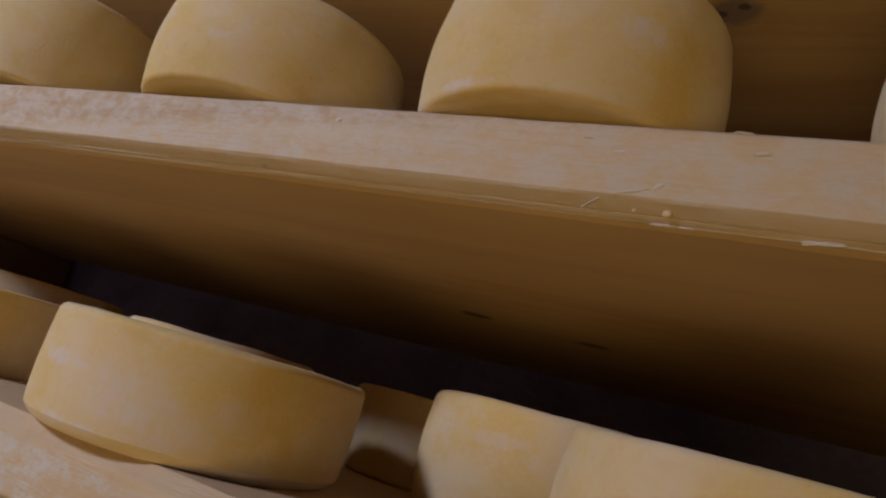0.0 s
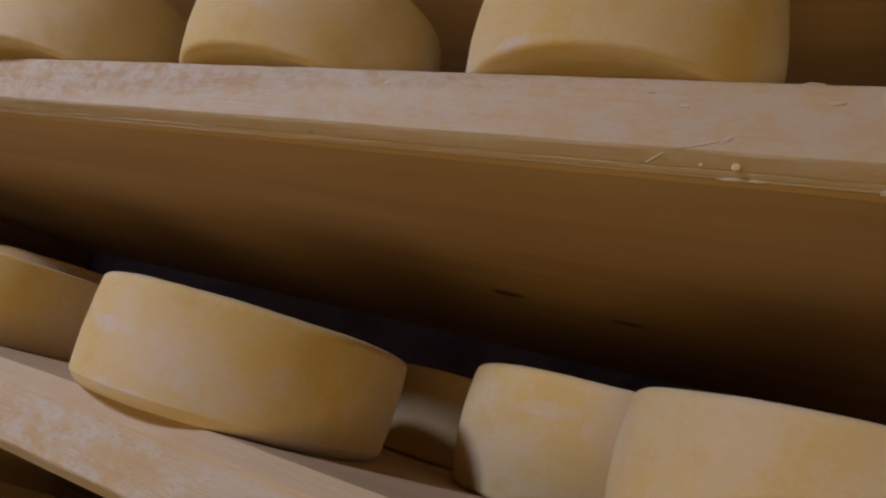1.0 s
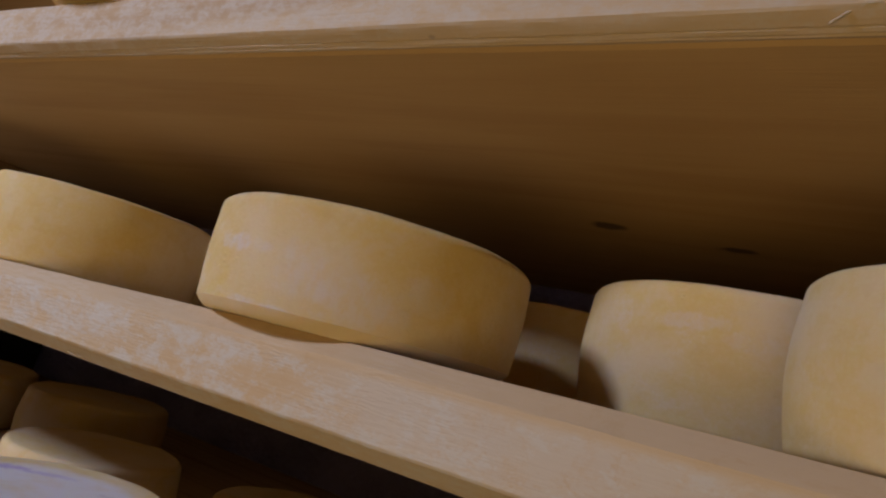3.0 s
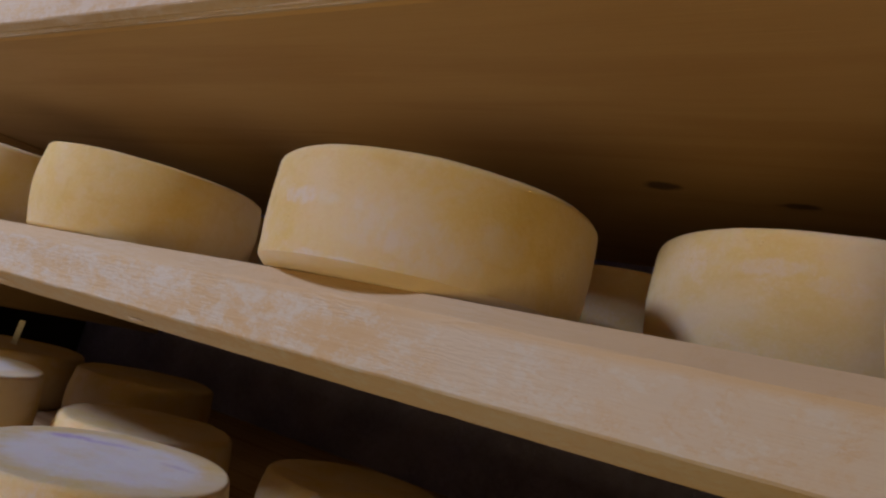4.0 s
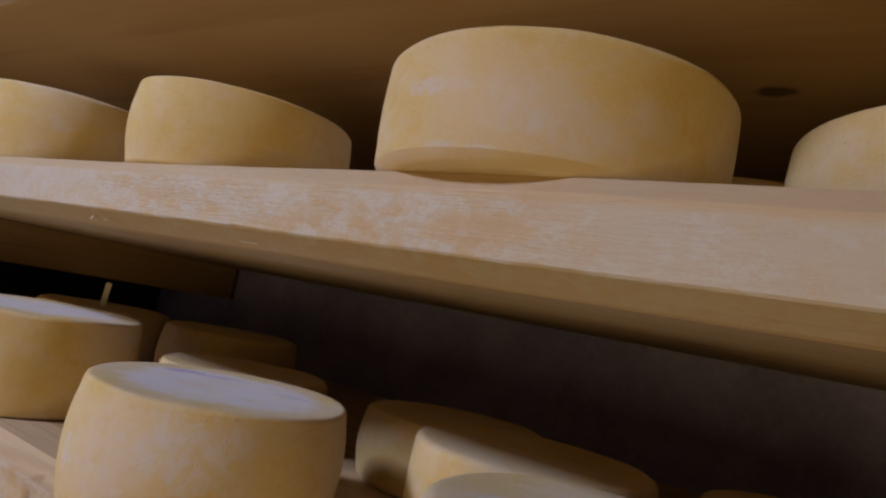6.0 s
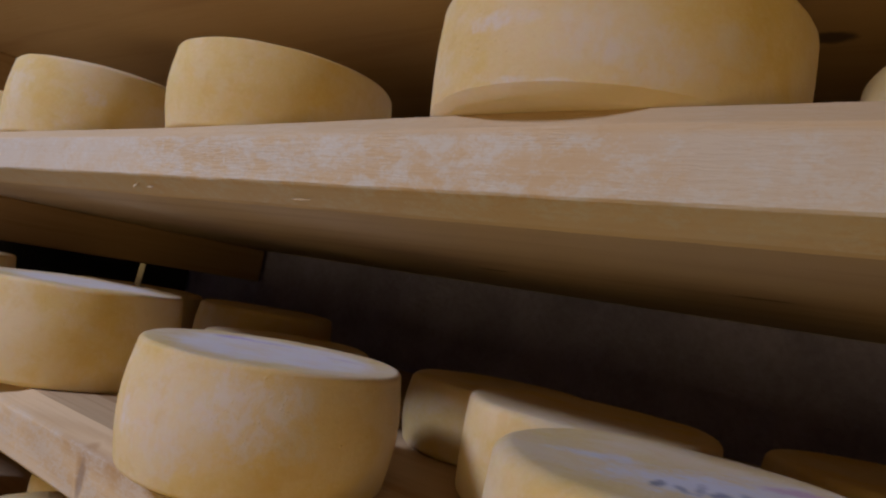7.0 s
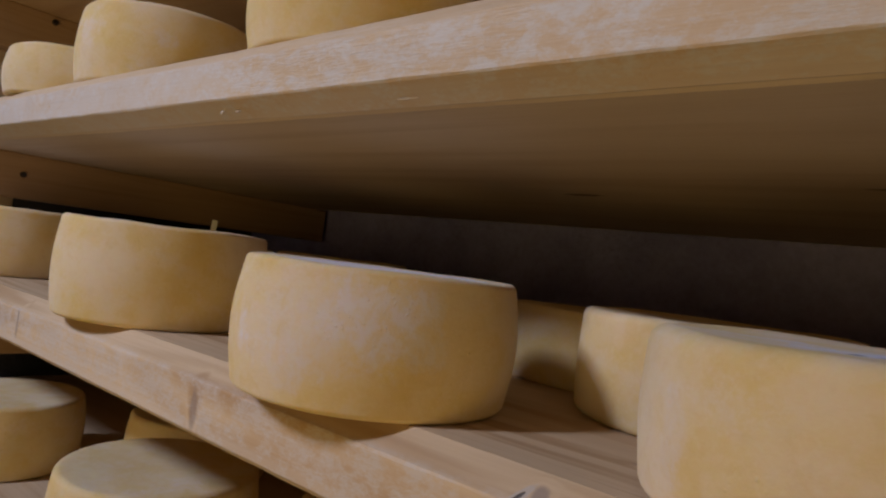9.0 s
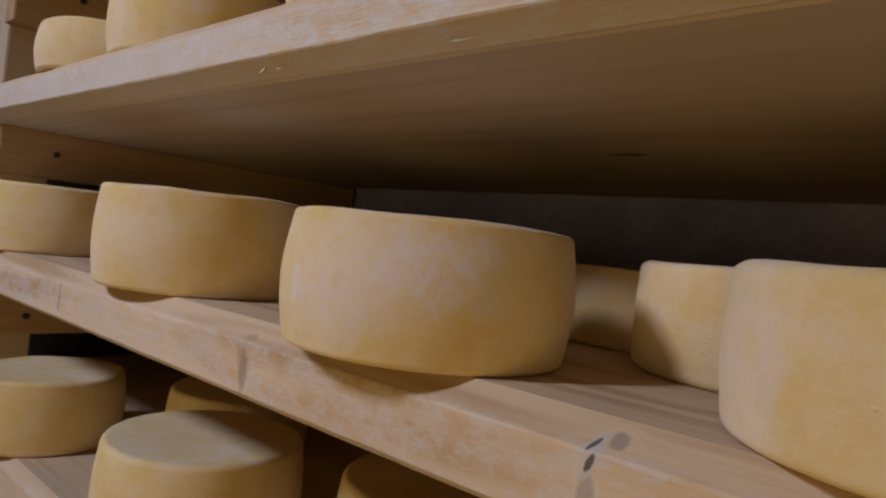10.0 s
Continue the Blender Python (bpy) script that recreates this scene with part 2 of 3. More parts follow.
    height = n.math("ADD", height, n.math("MULTIPLY", n.noise(where, 60.0, 4.0), 0.5))
    if split is not None:
        height = n.math("SUBTRACT", height, n.math("MULTIPLY", split, 2.5))
    if saw:
        ripple = n.noise(n.vec("MULTIPLY", where, (62.0, 420.0, 640.0)), 1.0, 2.0, 0.5, 0.5)
        ripple = n.math("MULTIPLY", n.ramp(ripple, 0.46, 0.55), n.ramp(n.noise(where, 14.0, 3.0), 0.38, 0.58))
        ripple = n.math("MULTIPLY", ripple, n.ramp(n.math("ABSOLUTE", n.math("ADD", x, 0.06)), 0.32, 0.14, 0.10, 1.0))
        ripple = n.math("MULTIPLY", ripple, n.math("MULTIPLY", n.ramp(y, 0.012, 0.006), n.ramp(z, -0.046, -0.042)))
        height = n.math("ADD", height, n.math("MULTIPLY", ripple, saw))
        color = n.mix(n.math("MULTIPLY", ripple, saw * 0.30), color, (0.63, 0.56, 0.50))
    return n.done(color, n.ramp(fibre, 0.2, 0.8, 0.52, 0.7), n.bump(height, 0.0007, 0.6), Specular_IOR_Level=0.3)


def plain_material(name, a, b, scale, rough=0.85, relief=0.004, metal=0.0):
    """Mottled mineral or metal surface at two scales."""
    n = Nodes(name)
    where = n.object_coords(0.0)
    broad = n.noise(where, scale, 5.0, 0.6)
    fine = n.noise(where, scale * 14, 4.0, 0.6)
    color = n.mix(n.ramp(n.math("ADD", n.math("MULTIPLY", broad, 0.7), n.math("MULTIPLY", fine, 0.3)), 0.3, 0.7), a, b)
    return n.done(color, rough, n.bump(n.math("ADD", broad, n.math("MULTIPLY", fine, 0.25)), relief, 0.8), Metallic=metal)


# unseen wall and ceiling; ochre picked to keep bounced light low and warm
LIME = plain_material("ochre_stone", (0.24, 0.195, 0.12), (0.33, 0.27, 0.17), 3.0)
# blue base stands in for cool dim light and lifted blacks on the wall
STONE = plain_material("blue_tinted_stone", (0.26, 0.255, 0.50), (0.42, 0.41, 0.72), 7.0, 0.8, 0.02)
# near black in place of shade, and to cut bounce from the east wall
NEAR_BLACK = plain_material("near_black_stone", (0.020, 0.019, 0.022), (0.04, 0.038, 0.042), 7.0, 0.85, 0.02)
# brown picked so the unseen floor throws back less cool light
CONCRETE = plain_material("brown_concrete", (0.28, 0.22, 0.13), (0.37, 0.295, 0.18), 2.4)
IRON = plain_material("dull_iron", (0.045, 0.04, 0.038), (0.09, 0.075, 0.065), 60.0, 0.55, 0.0006, 0.8)
PLASTIC = plain_material("white_plastic", (0.60, 0.60, 0.58), (0.68, 0.68, 0.66), 40.0, 0.45, 0.0003)
CRUST = plain_material("dried_whey", (0.51, 0.43, 0.36), (0.57, 0.50, 0.44), 90.0, 0.75, 0.0008)
CRUMB = plain_material("cheese_crumb", (0.58, 0.42, 0.22), (0.64, 0.50, 0.32), 90.0, 0.6, 0.0005)

PINE, RUST = (0.53, 0.39, 0.255), (0.40, 0.26, 0.135)
AMBER, UMBER = (0.535, 0.36, 0.185), (0.35, 0.20, 0.085)       # warmer tones for the underside faces of the boards
UNDER_TOP = wood_material("amber_pine_underside_with_knot", AMBER, UMBER, 0.3, 0.03, contrast=0.12, broad=0.35, knots=((0.353, 0.177, -0.056, 0.017, 1.15, 0.8), (0.343, 0.180, -0.056, 0.0045, 1.2), (0.360, 0.171, -0.056, 0.004, 1.2)))
UNDER_A = wood_material("amber_pine_underside_with_streaks", AMBER, UMBER, 1.2, 0.04, (0.30, -0.30), contrast=0.14, fibres=0.12, curl=0.03, broad=0.25, knots=((0.133, 0.358, -0.056, 0.012, 1.6), (0.256, 0.392, -0.056, 0.009, 2.0)))
UNDER_B = wood_material("pine_underside_pale", (0.53, 0.42, 0.295), (0.39, 0.27, 0.155), 2.7, 0.04, (0.42, -0.35), contrast=0.12, fibres=0.12, broad=0.3, knots=((0.115, 0.300, -0.056, 0.006, 4.0), (-0.19, 0.376, -0.056, 0.008, 3.0)))
UNDER_LOW = wood_material("amber_pine_underside", AMBER, UMBER, 5.6, 0.04, contrast=0.12, broad=0.3)
WOOD_TOP = wood_material("pine_upper_board", PINE, RUST, 0.3, bloom=0.25)
WOOD_A = wood_material("pine_board_with_fine_grain", PINE, RUST, 1.2, 0.013, (0.30, -0.20), over=0.2, bloom=0.55, flecks=0.08, contrast=0.14, fibres=0.26, saw=0.3, curl=0.01, broad=0.6,
                       knots=((0.103, 0.010, -0.052, 0.0016, 1.8, 0.45),))
WOOD_B = wood_material("pine_board_with_brine_bloom", PINE, RUST, 2.7, 0.015, (0.42, -0.25), bloom=0.88, crease=0.012, over=0.06, grey_ends=0.70, flecks=0.36, contrast=0.10, fibres=0.12, saw=0.6, broad=0.15)
WOOD_C = wood_material("pine_board_with_strong_grain", (0.57, 0.415, 0.265), (0.37, 0.225, 0.115), 4.1, 0.013, (0.22, -0.11), bloom=0.55, crease=0.014, over=0.05, contrast=0.85, curl=0.03,
                       knots=((0.0095, -0.003, -0.006, 0.0062, 0.85, 0.62), (-0.001, -0.010, -0.037, 0.014, 0.34, 0.5), (-0.289, -0.012, -0.036, 0.016, 0.30, 0.5), (-0.672, -0.01, -0.028, 0.016, 0.16, 0.6), (-0.10, 0.12, 0.0, 0.003, 3.5, 0.3), (0.035, 0.075, 0.0, 0.004, 3.0, 0.4)),
                       cracks=((-0.0006, -0.0113, 0.0036, 0.0011, 48, 2.6), (0.0000, -0.0195, 0.0052, 0.0017, 66, 2.3)))
WOOD_D = wood_material("pine_lower_board", PINE, RUST, 5.6, bloom=0.4)
WOOD_POST = wood_material("grey_pine_post", (0.42, 0.33, 0.24), (0.26, 0.17, 0.10), 7.3, along="z", pith=(0.1, 0.1))
WOOD_BEAM = wood_material("pine_crossbeam", (0.37, 0.24, 0.135), (0.24, 0.13, 0.055), 8.8, along="y", pith=(0.2, -0.2))

RIND = cheese_material("yellow_rind", bloom=0.35)
RIND_SPOT = cheese_material("yellow_rind_with_white_spot", bloom=0.35, patches=((-76, 0.035, 0.010, 0.005, 0.5), (-36, 0.036, 0.012, 0.007, 0.3)))
RIND_CLOUD = cheese_material("yellow_rind_with_cloudy_bloom", bloom=0.5, patches=((-53, 0.046, 0.018, 0.012, 0.55), (-111, 0.005, 0.020, 0.004, 0.6), (-80, 0.055, 0.022, 0.012, 0.25)))
RIND_BLOOM = cheese_material("yellow_rind_with_bloom", bloom=0.55, patches=((-100, 0.068, 0.030, 0.006, 0.28), (-80, 0.060, 0.022, 0.007, 0.22), (-31, 0.053, 0.012, 0.012, 0.4)))
RIND_SMEAR = cheese_material("yellow_rind_with_smeared_bloom", bloom=0.45, sole_bounce=0.45, patches=(
    (-104, 0.042, 0.018, 0.006, 0.65), (-90, 0.041, 0.010, 0.005, 0.4), (-74, 0.030, 0.026, 0.018, 0.42), (-57, 0.024, 0.032, 0.018, 0.40),
    (-93, 0.0085, 0.012, 0.003, 0.7), (-80, 0.0075, 0.012, 0.002, 0.7), (-37, 0.036, 0.016, 0.012, 0.25)))
RIND_WHITE = cheese_material("rind_with_white_top", white_top=0.9, bloom=0.35)
RIND_PURPLE = cheese_material("rind_with_violet_smudge", white_top=0.95, bloom=0.35, pimples=(-48, 0.060, 0.036, 0.020),
                              patches=((-47, 0.060, 0.034, 0.026, 0.7), (-30, 0.068, 0.018, 0.015, 0.65), (-29, 0.044, 0.018, 0.014, 0.6), (-101, 0.040, 0.007, 0.015, 0.75), (-77, 0.026, 0.030, 0.016, 0.4), (-66, 0.050, 0.055, 0.030, 0.38)),
                              stains=((-0.064, 0.006, 0.018, 0.009, 60, (0.40, 0.30, 0.56), 0.75), (-0.040, 0.030, 0.024, 0.007, 45, (0.44, 0.36, 0.60), 0.6), (0.03, 0.045, 0.015, 0.006, 20, (0.42, 0.32, 0.5), 0.4)))
RIND_STAMP = cheese_material("rind_with_smudged_stamp", white_top=0.12, bloom=0.3, patches=((-129, 0.049, 0.007, 0.010, 0.35), (-128, 0.030, 0.010, 0.020, 0.3)),
                             stains=((-0.043, -0.014, 0.032, 0.011, 42, (0.58, 0.58, 0.68), 0.8), (0.012, -0.020, 0.050, 0.030, 42, (0.58, 0.58, 0.68), 0.95), (0.045, 0.015, 0.058, 0.042, 42, (0.58, 0.57, 0.66), 0.75),
                                     (-0.003, -0.040, 0.012, 0.0045, 95, (0.15, 0.16, 0.22), 0.8), (0.008, -0.036, 0.010, 0.004, 115, (0.20, 0.21, 0.30), 0.7), (0.014, -0.026, 0.016, 0.004, 100, (0.22, 0.22, 0.32), 0.6),
                                     (0.023, -0.026, 0.013, 0.006, 85, (0.17, 0.18, 0.26), 0.8), (0.034, -0.016, 0.016, 0.005, 105, (0.22, 0.22, 0.32), 0.65), (0.042, -0.008, 0.012, 0.004, 90, (0.26, 0.26, 0.36), 0.5),
                                     (0.050, 0.038, 0.026, 0.010, 30, (0.46, 0.27, 0.40), 0.7), (0.062, 0.020, 0.014, 0.008, 45, (0.50, 0.34, 0.46), 0.5)))
RIND_CREAM = cheese_material("creamy_rind", white_top=0.08, bloom=0.3, tone=(0.58, 0.41, 0.17), pale=(0.64, 0.51, 0.30))

# ---------------------------------------------------------------- building tools


def part(name, bm, material, parent=None, label="", smooth=True, sharp=32):
    """Link a bmesh as one mesh object, under a thing if one is given."""
    mesh = bpy.data.meshes.new(name)
    bmesh.ops.recalc_face_normals(bm, faces=bm.faces)
    bm.to_mesh(mesh)
    bm.free()
    mesh.materials.append(material)
    if smooth:
        mesh.shade_smooth()
        mesh.set_sharp_from_angle(angle=radians(sharp))
    ob = new(name, mesh)
    if parent is not None:
        ob.parent = parent
    if label:
        tagged(ob, label)
    return ob


def box(x0, y0, z0, x1, y1, z1, bevel=0.003, jitter=0.0):
    bm = bmesh.new()
    bmesh.ops.create_cube(bm, size=1.0, matrix=Matrix.LocRotScale(((x0 + x1) / 2, (y0 + y1) / 2, (z0 + z1) / 2), None, (x1 - x0, y1 - y0, z1 - z0)))
    if bevel:
        bmesh.ops.bevel(bm, geom=bm.edges[:], offset=bevel, segments=2, affect="EDGES", profile=0.6)
    return bm


def slab(name, x0, y0, z0, x1, y1, z1, material, label, category):
    return tagged(part(name, box(x0, y0, z0, x1, y1, z1, 0), material, smooth=False), label, category, kind="structure")


def pierced_wall(name, x0, x1, y0, y1, z0, z1, holes, material, label):
    """A wall along x with openings that go through it, each (middle x, y, middle z, width, height)."""
    xs = sorted({x0, x1, *[h[0] - h[3] / 2 for h in holes], *[h[0] + h[3] / 2 for h in holes]})
    zs = sorted({z0, z1, *[h[2] - h[4] / 2 for h in holes], *[h[2] + h[4] / 2 for h in holes]})

    def solid(i, k):
        if not (0 <= i < len(xs) - 1 and 0 <= k < len(zs) - 1):
            return False
        x, z = (xs[i] + xs[i + 1]) / 2, (zs[k] + zs[k + 1]) / 2
        return not any(abs(x - h[0]) < h[3] / 2 and abs(z - h[2]) < h[4] / 2 for h in holes)

    bm = bmesh.new()
    for i in range(len(xs) - 1):
        for k in range(len(zs) - 1):
            if not solid(i, k):
                continue
            a, b, c, d = xs[i], xs[i + 1], zs[k], zs[k + 1]
            quads = [[(a, y0, c), (b, y0, c), (b, y0, d), (a, y0, d)], [(a, y1, c), (b, y1, c), (b, y1, d), (a, y1, d)]]
            if not solid(i - 1, k):
                quads.append([(a, y0, c), (a, y1, c), (a, y1, d), (a, y0, d)])
            if not solid(i + 1, k):
                quads.append([(b, y0, c), (b, y1, c), (b, y1, d), (b, y0, d)])
            if not solid(i, k - 1):
                quads.append([(a, y0, c), (b, y0, c), (b, y1, c), (a, y1, c)])
            if not solid(i, k + 1):
                quads.append([(a, y0, d), (b, y0, d), (b, y1, d), (a, y1, d)])
            for q in quads:
                bm.faces.new([bm.verts.new(p) for p in q])
    bmesh.ops.remove_doubles(bm, verts=bm.verts[:], dist=1e-5)
    return tagged(part(name, bm, material, smooth=False), label, "wall", kind="structure")


# ---------------------------------------------------------------- the cellar
LEFT, RIGHT, FRONT, BACK, HIGH = -1.44, 2.5, -1.60, 0.80, 3.4
slab("floor", LEFT - 0.2, FRONT - 0.2, -0.12, RIGHT + 0.2, BACK + 0.2, 0.0, CONCRETE, "unseen brown concrete floor of the cheese cellar", "floor")
slab("ceiling", LEFT - 0.2, FRONT - 0.2, HIGH, RIGHT + 0.2, BACK + 0.2, HIGH + 0.12, LIME, "unseen ochre stone cellar ceiling", "ceiling")
# west wall stands close to hide the lit wall past the rack end
slab("wall_west", LEFT - 0.2, FRONT, 0.0, LEFT, BACK, HIGH, NEAR_BLACK, "stone end wall of the cellar, coloured near black to stay in shade", "wall")
slab("wall_east", RIGHT, FRONT, 0.0, RIGHT + 0.2, BACK, HIGH, NEAR_BLACK, "stone end wall of the cellar, coloured near black to stay in shade", "wall")
pierced_wall("wall_south", LEFT - 0.2, RIGHT + 0.2, FRONT - 0.2, FRONT, 0.0, HIGH, (WINDOW, FILL_OPENING), LIME, "unseen ochre stone cellar wall with openings added for the two lamps")


def stone_wall():
    """Rough masonry behind the shelves, its blue tint painted in for cool light."""
    bm = bmesh.new()
    nx, nz = 150, 90
    rows = []
    for k in range(nz + 1):
        row = []
        for i in range(nx + 1):
            x, z = LEFT - 0.2 + (RIGHT - LEFT + 0.4) * i / nx, HIGH * k / nz
            d = noise.fractal(Vector((x * 4, 1.3, z * 6)), 0.9, 2.0, 4) * 0.022 + noise.noise(Vector((x * 14, 5.0, z * 18))) * 0.006
            row.append(bm.verts.new((x, BACK + d, z)))
        rows.append(row)
    for k in range(nz):
        for i in range(nx):
            bm.faces.new((rows[k][i], rows[k][i + 1], rows[k + 1][i + 1], rows[k + 1][i]))
    outer = bmesh.ops.extrude_face_region(bm, geom=bm.faces[:])
    bmesh.ops.translate(bm, vec=(0, 0.2, 0), verts=[v for v in outer["geom"] if isinstance(v, bmesh.types.BMVert)])
    return tagged(part("wall_north", bm, STONE), "rough stone wall in shadow behind the shelves, tinted blue for cool light", "wall", kind="structure")


stone_wall()


def window(name, hole, label):
    """An added wooden frame in an unseen opening of the south wall."""
    x, _, z, w, h = hole
    root = tagged(new(name), label, "window", kind="structure")
    y0, y1, b = FRONT - 0.15, FRONT - 0.10, 0.04
    for px0, px1, pz0, pz1 in ((x - w / 2, x - w / 2 + b, z - h / 2, z + h / 2), (x + w / 2 - b, x + w / 2, z - h / 2, z + h / 2),
                               (x - w / 2 + b, x + w / 2 - b, z - h / 2, z - h / 2 + b), (x - w / 2 + b, x + w / 2 - b, z + h / 2 - b, z + h / 2)):
        part("window_frame", box(px0, y0, pz0, px1, y1, pz1, 0.004), WOOD_POST, root, smooth=False)


window("window_1", WINDOW, "unseen narrow wooden window, assumed for the cool key light")
window("fill_frame", FILL_OPENING, "unseen wooden frame added around the warm fill lamp")

# ---------------------------------------------------------------- the shelves
# each shelf: top height, front edge y, top bevel (back, down), face bottom, lower chamfer back, thickness
X0, X1, DEPTH = -1.42, 1.55, 0.765
SHELVES = {
    "top": (0.500, 0.000, 0.010, 0.008, 0.048, 0.010, 0.056),
    "a": (0.248, 0.004, 0.014, 0.0078, 0.0475, 0.012, 0.056),
    "b": (0.000, 0.000, 0.009, 0.0105, 0.0443, 0.022, 0.056),
    "c": (-0.252, -0.010, 0.020, 0.014, 0.054, 0.006, 0.059),
    "d": (-0.510, -0.006, 0.014, 0.010, 0.050, 0.008, 0.056),
}


def board_rise(shelf, x):
    """How much the middle board thickens upwards along its length."""
    s = min(max((x + 0.35) / 0.50, 0.0), 1.0)
    return 0.0042 * s * s * (3 - 2 * s) if shelf == "b" else 0.0


def shelf_board(shelf, material, under, label, seed):
    """One long thick plank with planed bevels along its front edge, slightly wavy and worn."""
    top, front, back_bevel, drop, face, cham, thick = SHELVES[shelf]
    ring = [(front + back_bevel, 0.0), (front + back_bevel * 0.5, -drop * 0.5), (front + 0.0008, -drop + 0.0003), (front + 0.0005, -drop - 0.0003), (front + 0.0002, -drop - 0.0008), (front, -drop - 0.0016), (front, -face + 0.0015),
            (front + 0.0012, -face)]
    for s, deep in ((0.58, 0.0), (0.63, 0.0004), (0.68, 0.0), (0.84, 0.0), (0.88, 0.0003), (0.92, 0.0)) if shelf == "a" else ():     # lines left by the plane on the lower chamfer
        ring.append((front + 0.0012 + (cham - 0.0012) * s + deep, -face + (face - thick + 0.001) * s + deep * 0.8))
    ring += [(front + cham, -thick + 0.001), (front + cham + 0.0022, -thick + 0.0014), (front + cham + 0.006, -thick)]
    ring += [(front + (DEPTH - front) * k / 10, -thick) for k in range(1, 10)] + [(DEPTH - 0.004, -thick), (DEPTH, -thick + 0.004), (DEPTH, -0.004), (DEPTH - 0.004, 0.0)]
    ring += [(front + (DEPTH - front) * k / 10, 0.0) for k in range(9, 0, -1)]
    bm = bmesh.new()
    steps = 230
    loops = []
    for i in range(steps + 1):
        x = X0 + (X1 - X0) * i / steps
        loop = []
        for k, (y, z) in enumerate(ring):
            near = 1.0 if y < front + 0.04 else 0.35
            dy = noise.noise(Vector((x * 7, k * 0.31, seed))) * 0.0004 + noise.noise(Vector((x * 31, k * 0.7, seed + 4))) * 0.0004
            dz = noise.noise(Vector((x * 5, k * 0.23, seed + 9))) * 0.0003 + noise.noise(Vector((x * 40, k * 0.9, seed + 2))) * 0.0003
            lift = board_rise(shelf, x) if z > -drop - 0.002 else 0.0
            loop.append(bm.verts.new((x, y + dy * near, z + lift + (dz * near if z < -0.001 else min(0.0, dz) * near))))
        loops.append(loop)
    count = len(ring)
    for a, b in zip(loops, loops[1:]):
        for k in range(count):
            bm.faces.new((a[k], a[(k + 1) % count], b[(k + 1) % count], b[k]))
    bm.faces.new(loops[0])
    bm.faces.new(loops[-1][::-1])
    bm.normal_update()
    for f in bm.faces:
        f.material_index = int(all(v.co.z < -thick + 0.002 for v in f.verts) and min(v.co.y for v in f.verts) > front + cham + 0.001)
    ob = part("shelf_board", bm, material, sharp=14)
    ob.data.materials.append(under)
    ob.location = (0, 0, BASE + top)
    return tagged(ob, label, "shelf", "shelf boards of the rack")


BOARDS = {}
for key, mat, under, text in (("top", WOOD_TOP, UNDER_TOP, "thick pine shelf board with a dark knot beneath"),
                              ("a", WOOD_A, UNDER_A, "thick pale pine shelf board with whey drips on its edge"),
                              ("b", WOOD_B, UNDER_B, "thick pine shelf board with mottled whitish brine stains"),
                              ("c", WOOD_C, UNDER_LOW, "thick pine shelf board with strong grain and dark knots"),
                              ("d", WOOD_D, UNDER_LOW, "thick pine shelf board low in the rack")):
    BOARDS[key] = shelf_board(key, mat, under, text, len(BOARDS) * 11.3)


def blob(sx, sy, sz, seed, lumps=0.25):
    bm = bmesh.new()
    bmesh.ops.create_icosphere(bm, subdivisions=3, radius=1.0)
    for v in bm.verts:
        v.co *= 1 + lumps * noise.noise(v.co * 1.8 + Vector((seed, 0, seed)))
        v.co = Vector((v.co.x * sx, v.co.y * sy, v.co.z * sz))
    return bm


# drips and crumbs stuck to the front edge of the board with whey stains
for name, x, y, z, size, tilt, mat in (
        ("crumb", 0.358, 0.0090, -0.0515, (0.0032, 0.0022, 0.0026), 0, CRUMB), ("crumb", 0.342, 0.0094, -0.0515, (0.0014, 0.0010, 0.0012), 0, CRUMB),
        ("drip", 0.322, 0.0066, -0.0497, (0.0085, 0.0010, 0.0012), 38, CRUST), ("drip", 0.339, 0.0036, -0.0440, (0.013, 0.0008, 0.0013), 15, CRUST),
        ("drip", 0.360, 0.0146, -0.0555, (0.014, 0.0018, 0.0016), 0, CRUST), ("drip", 0.425, 0.0140, -0.0550, (0.010, 0.0016, 0.0022), 3, CRUST),
        ("drip", 0.1535, 0.0037, -0.0170, (0.0026, 0.0006, 0.0026), 0, CRUST), ("drip", 0.395, 0.0037, -0.0180, (0.0050, 0.0006, 0.0016), 5, CRUST),
        ("drip", 0.455, 0.0037, -0.0080, (0.010, 0.0006, 0.0014), 2, CRUST), ("drip", 0.330, 0.0037, -0.0230, (0.0035, 0.0006, 0.0022), 0, CRUST), ("drip", 0.352, 0.0036, -0.0400, (0.004, 0.0008, 0.0022), 30, CRUST),
        ("drip", 0.385, 0.010, -0.0045, (0.006, 0.0016, 0.0012), 0, CRUST), ("drip", 0.312, 0.0037, -0.0160, (0.003, 0.0006, 0.0010), 0, CRUST)):
    ob = part(name, blob(size[0] * 0.8, size[1] * 0.65, size[2] * (0.55 if name == "drip" else 0.8), x * 40, 0.6 if name == "drip" else 0.25), mat, BOARDS["a"], "whitish dried whey on the edge" if name == "drip" else "small pale cheese crumb")
    ob.matrix_basis = pose(x, y, z, 0, -tilt, 0)
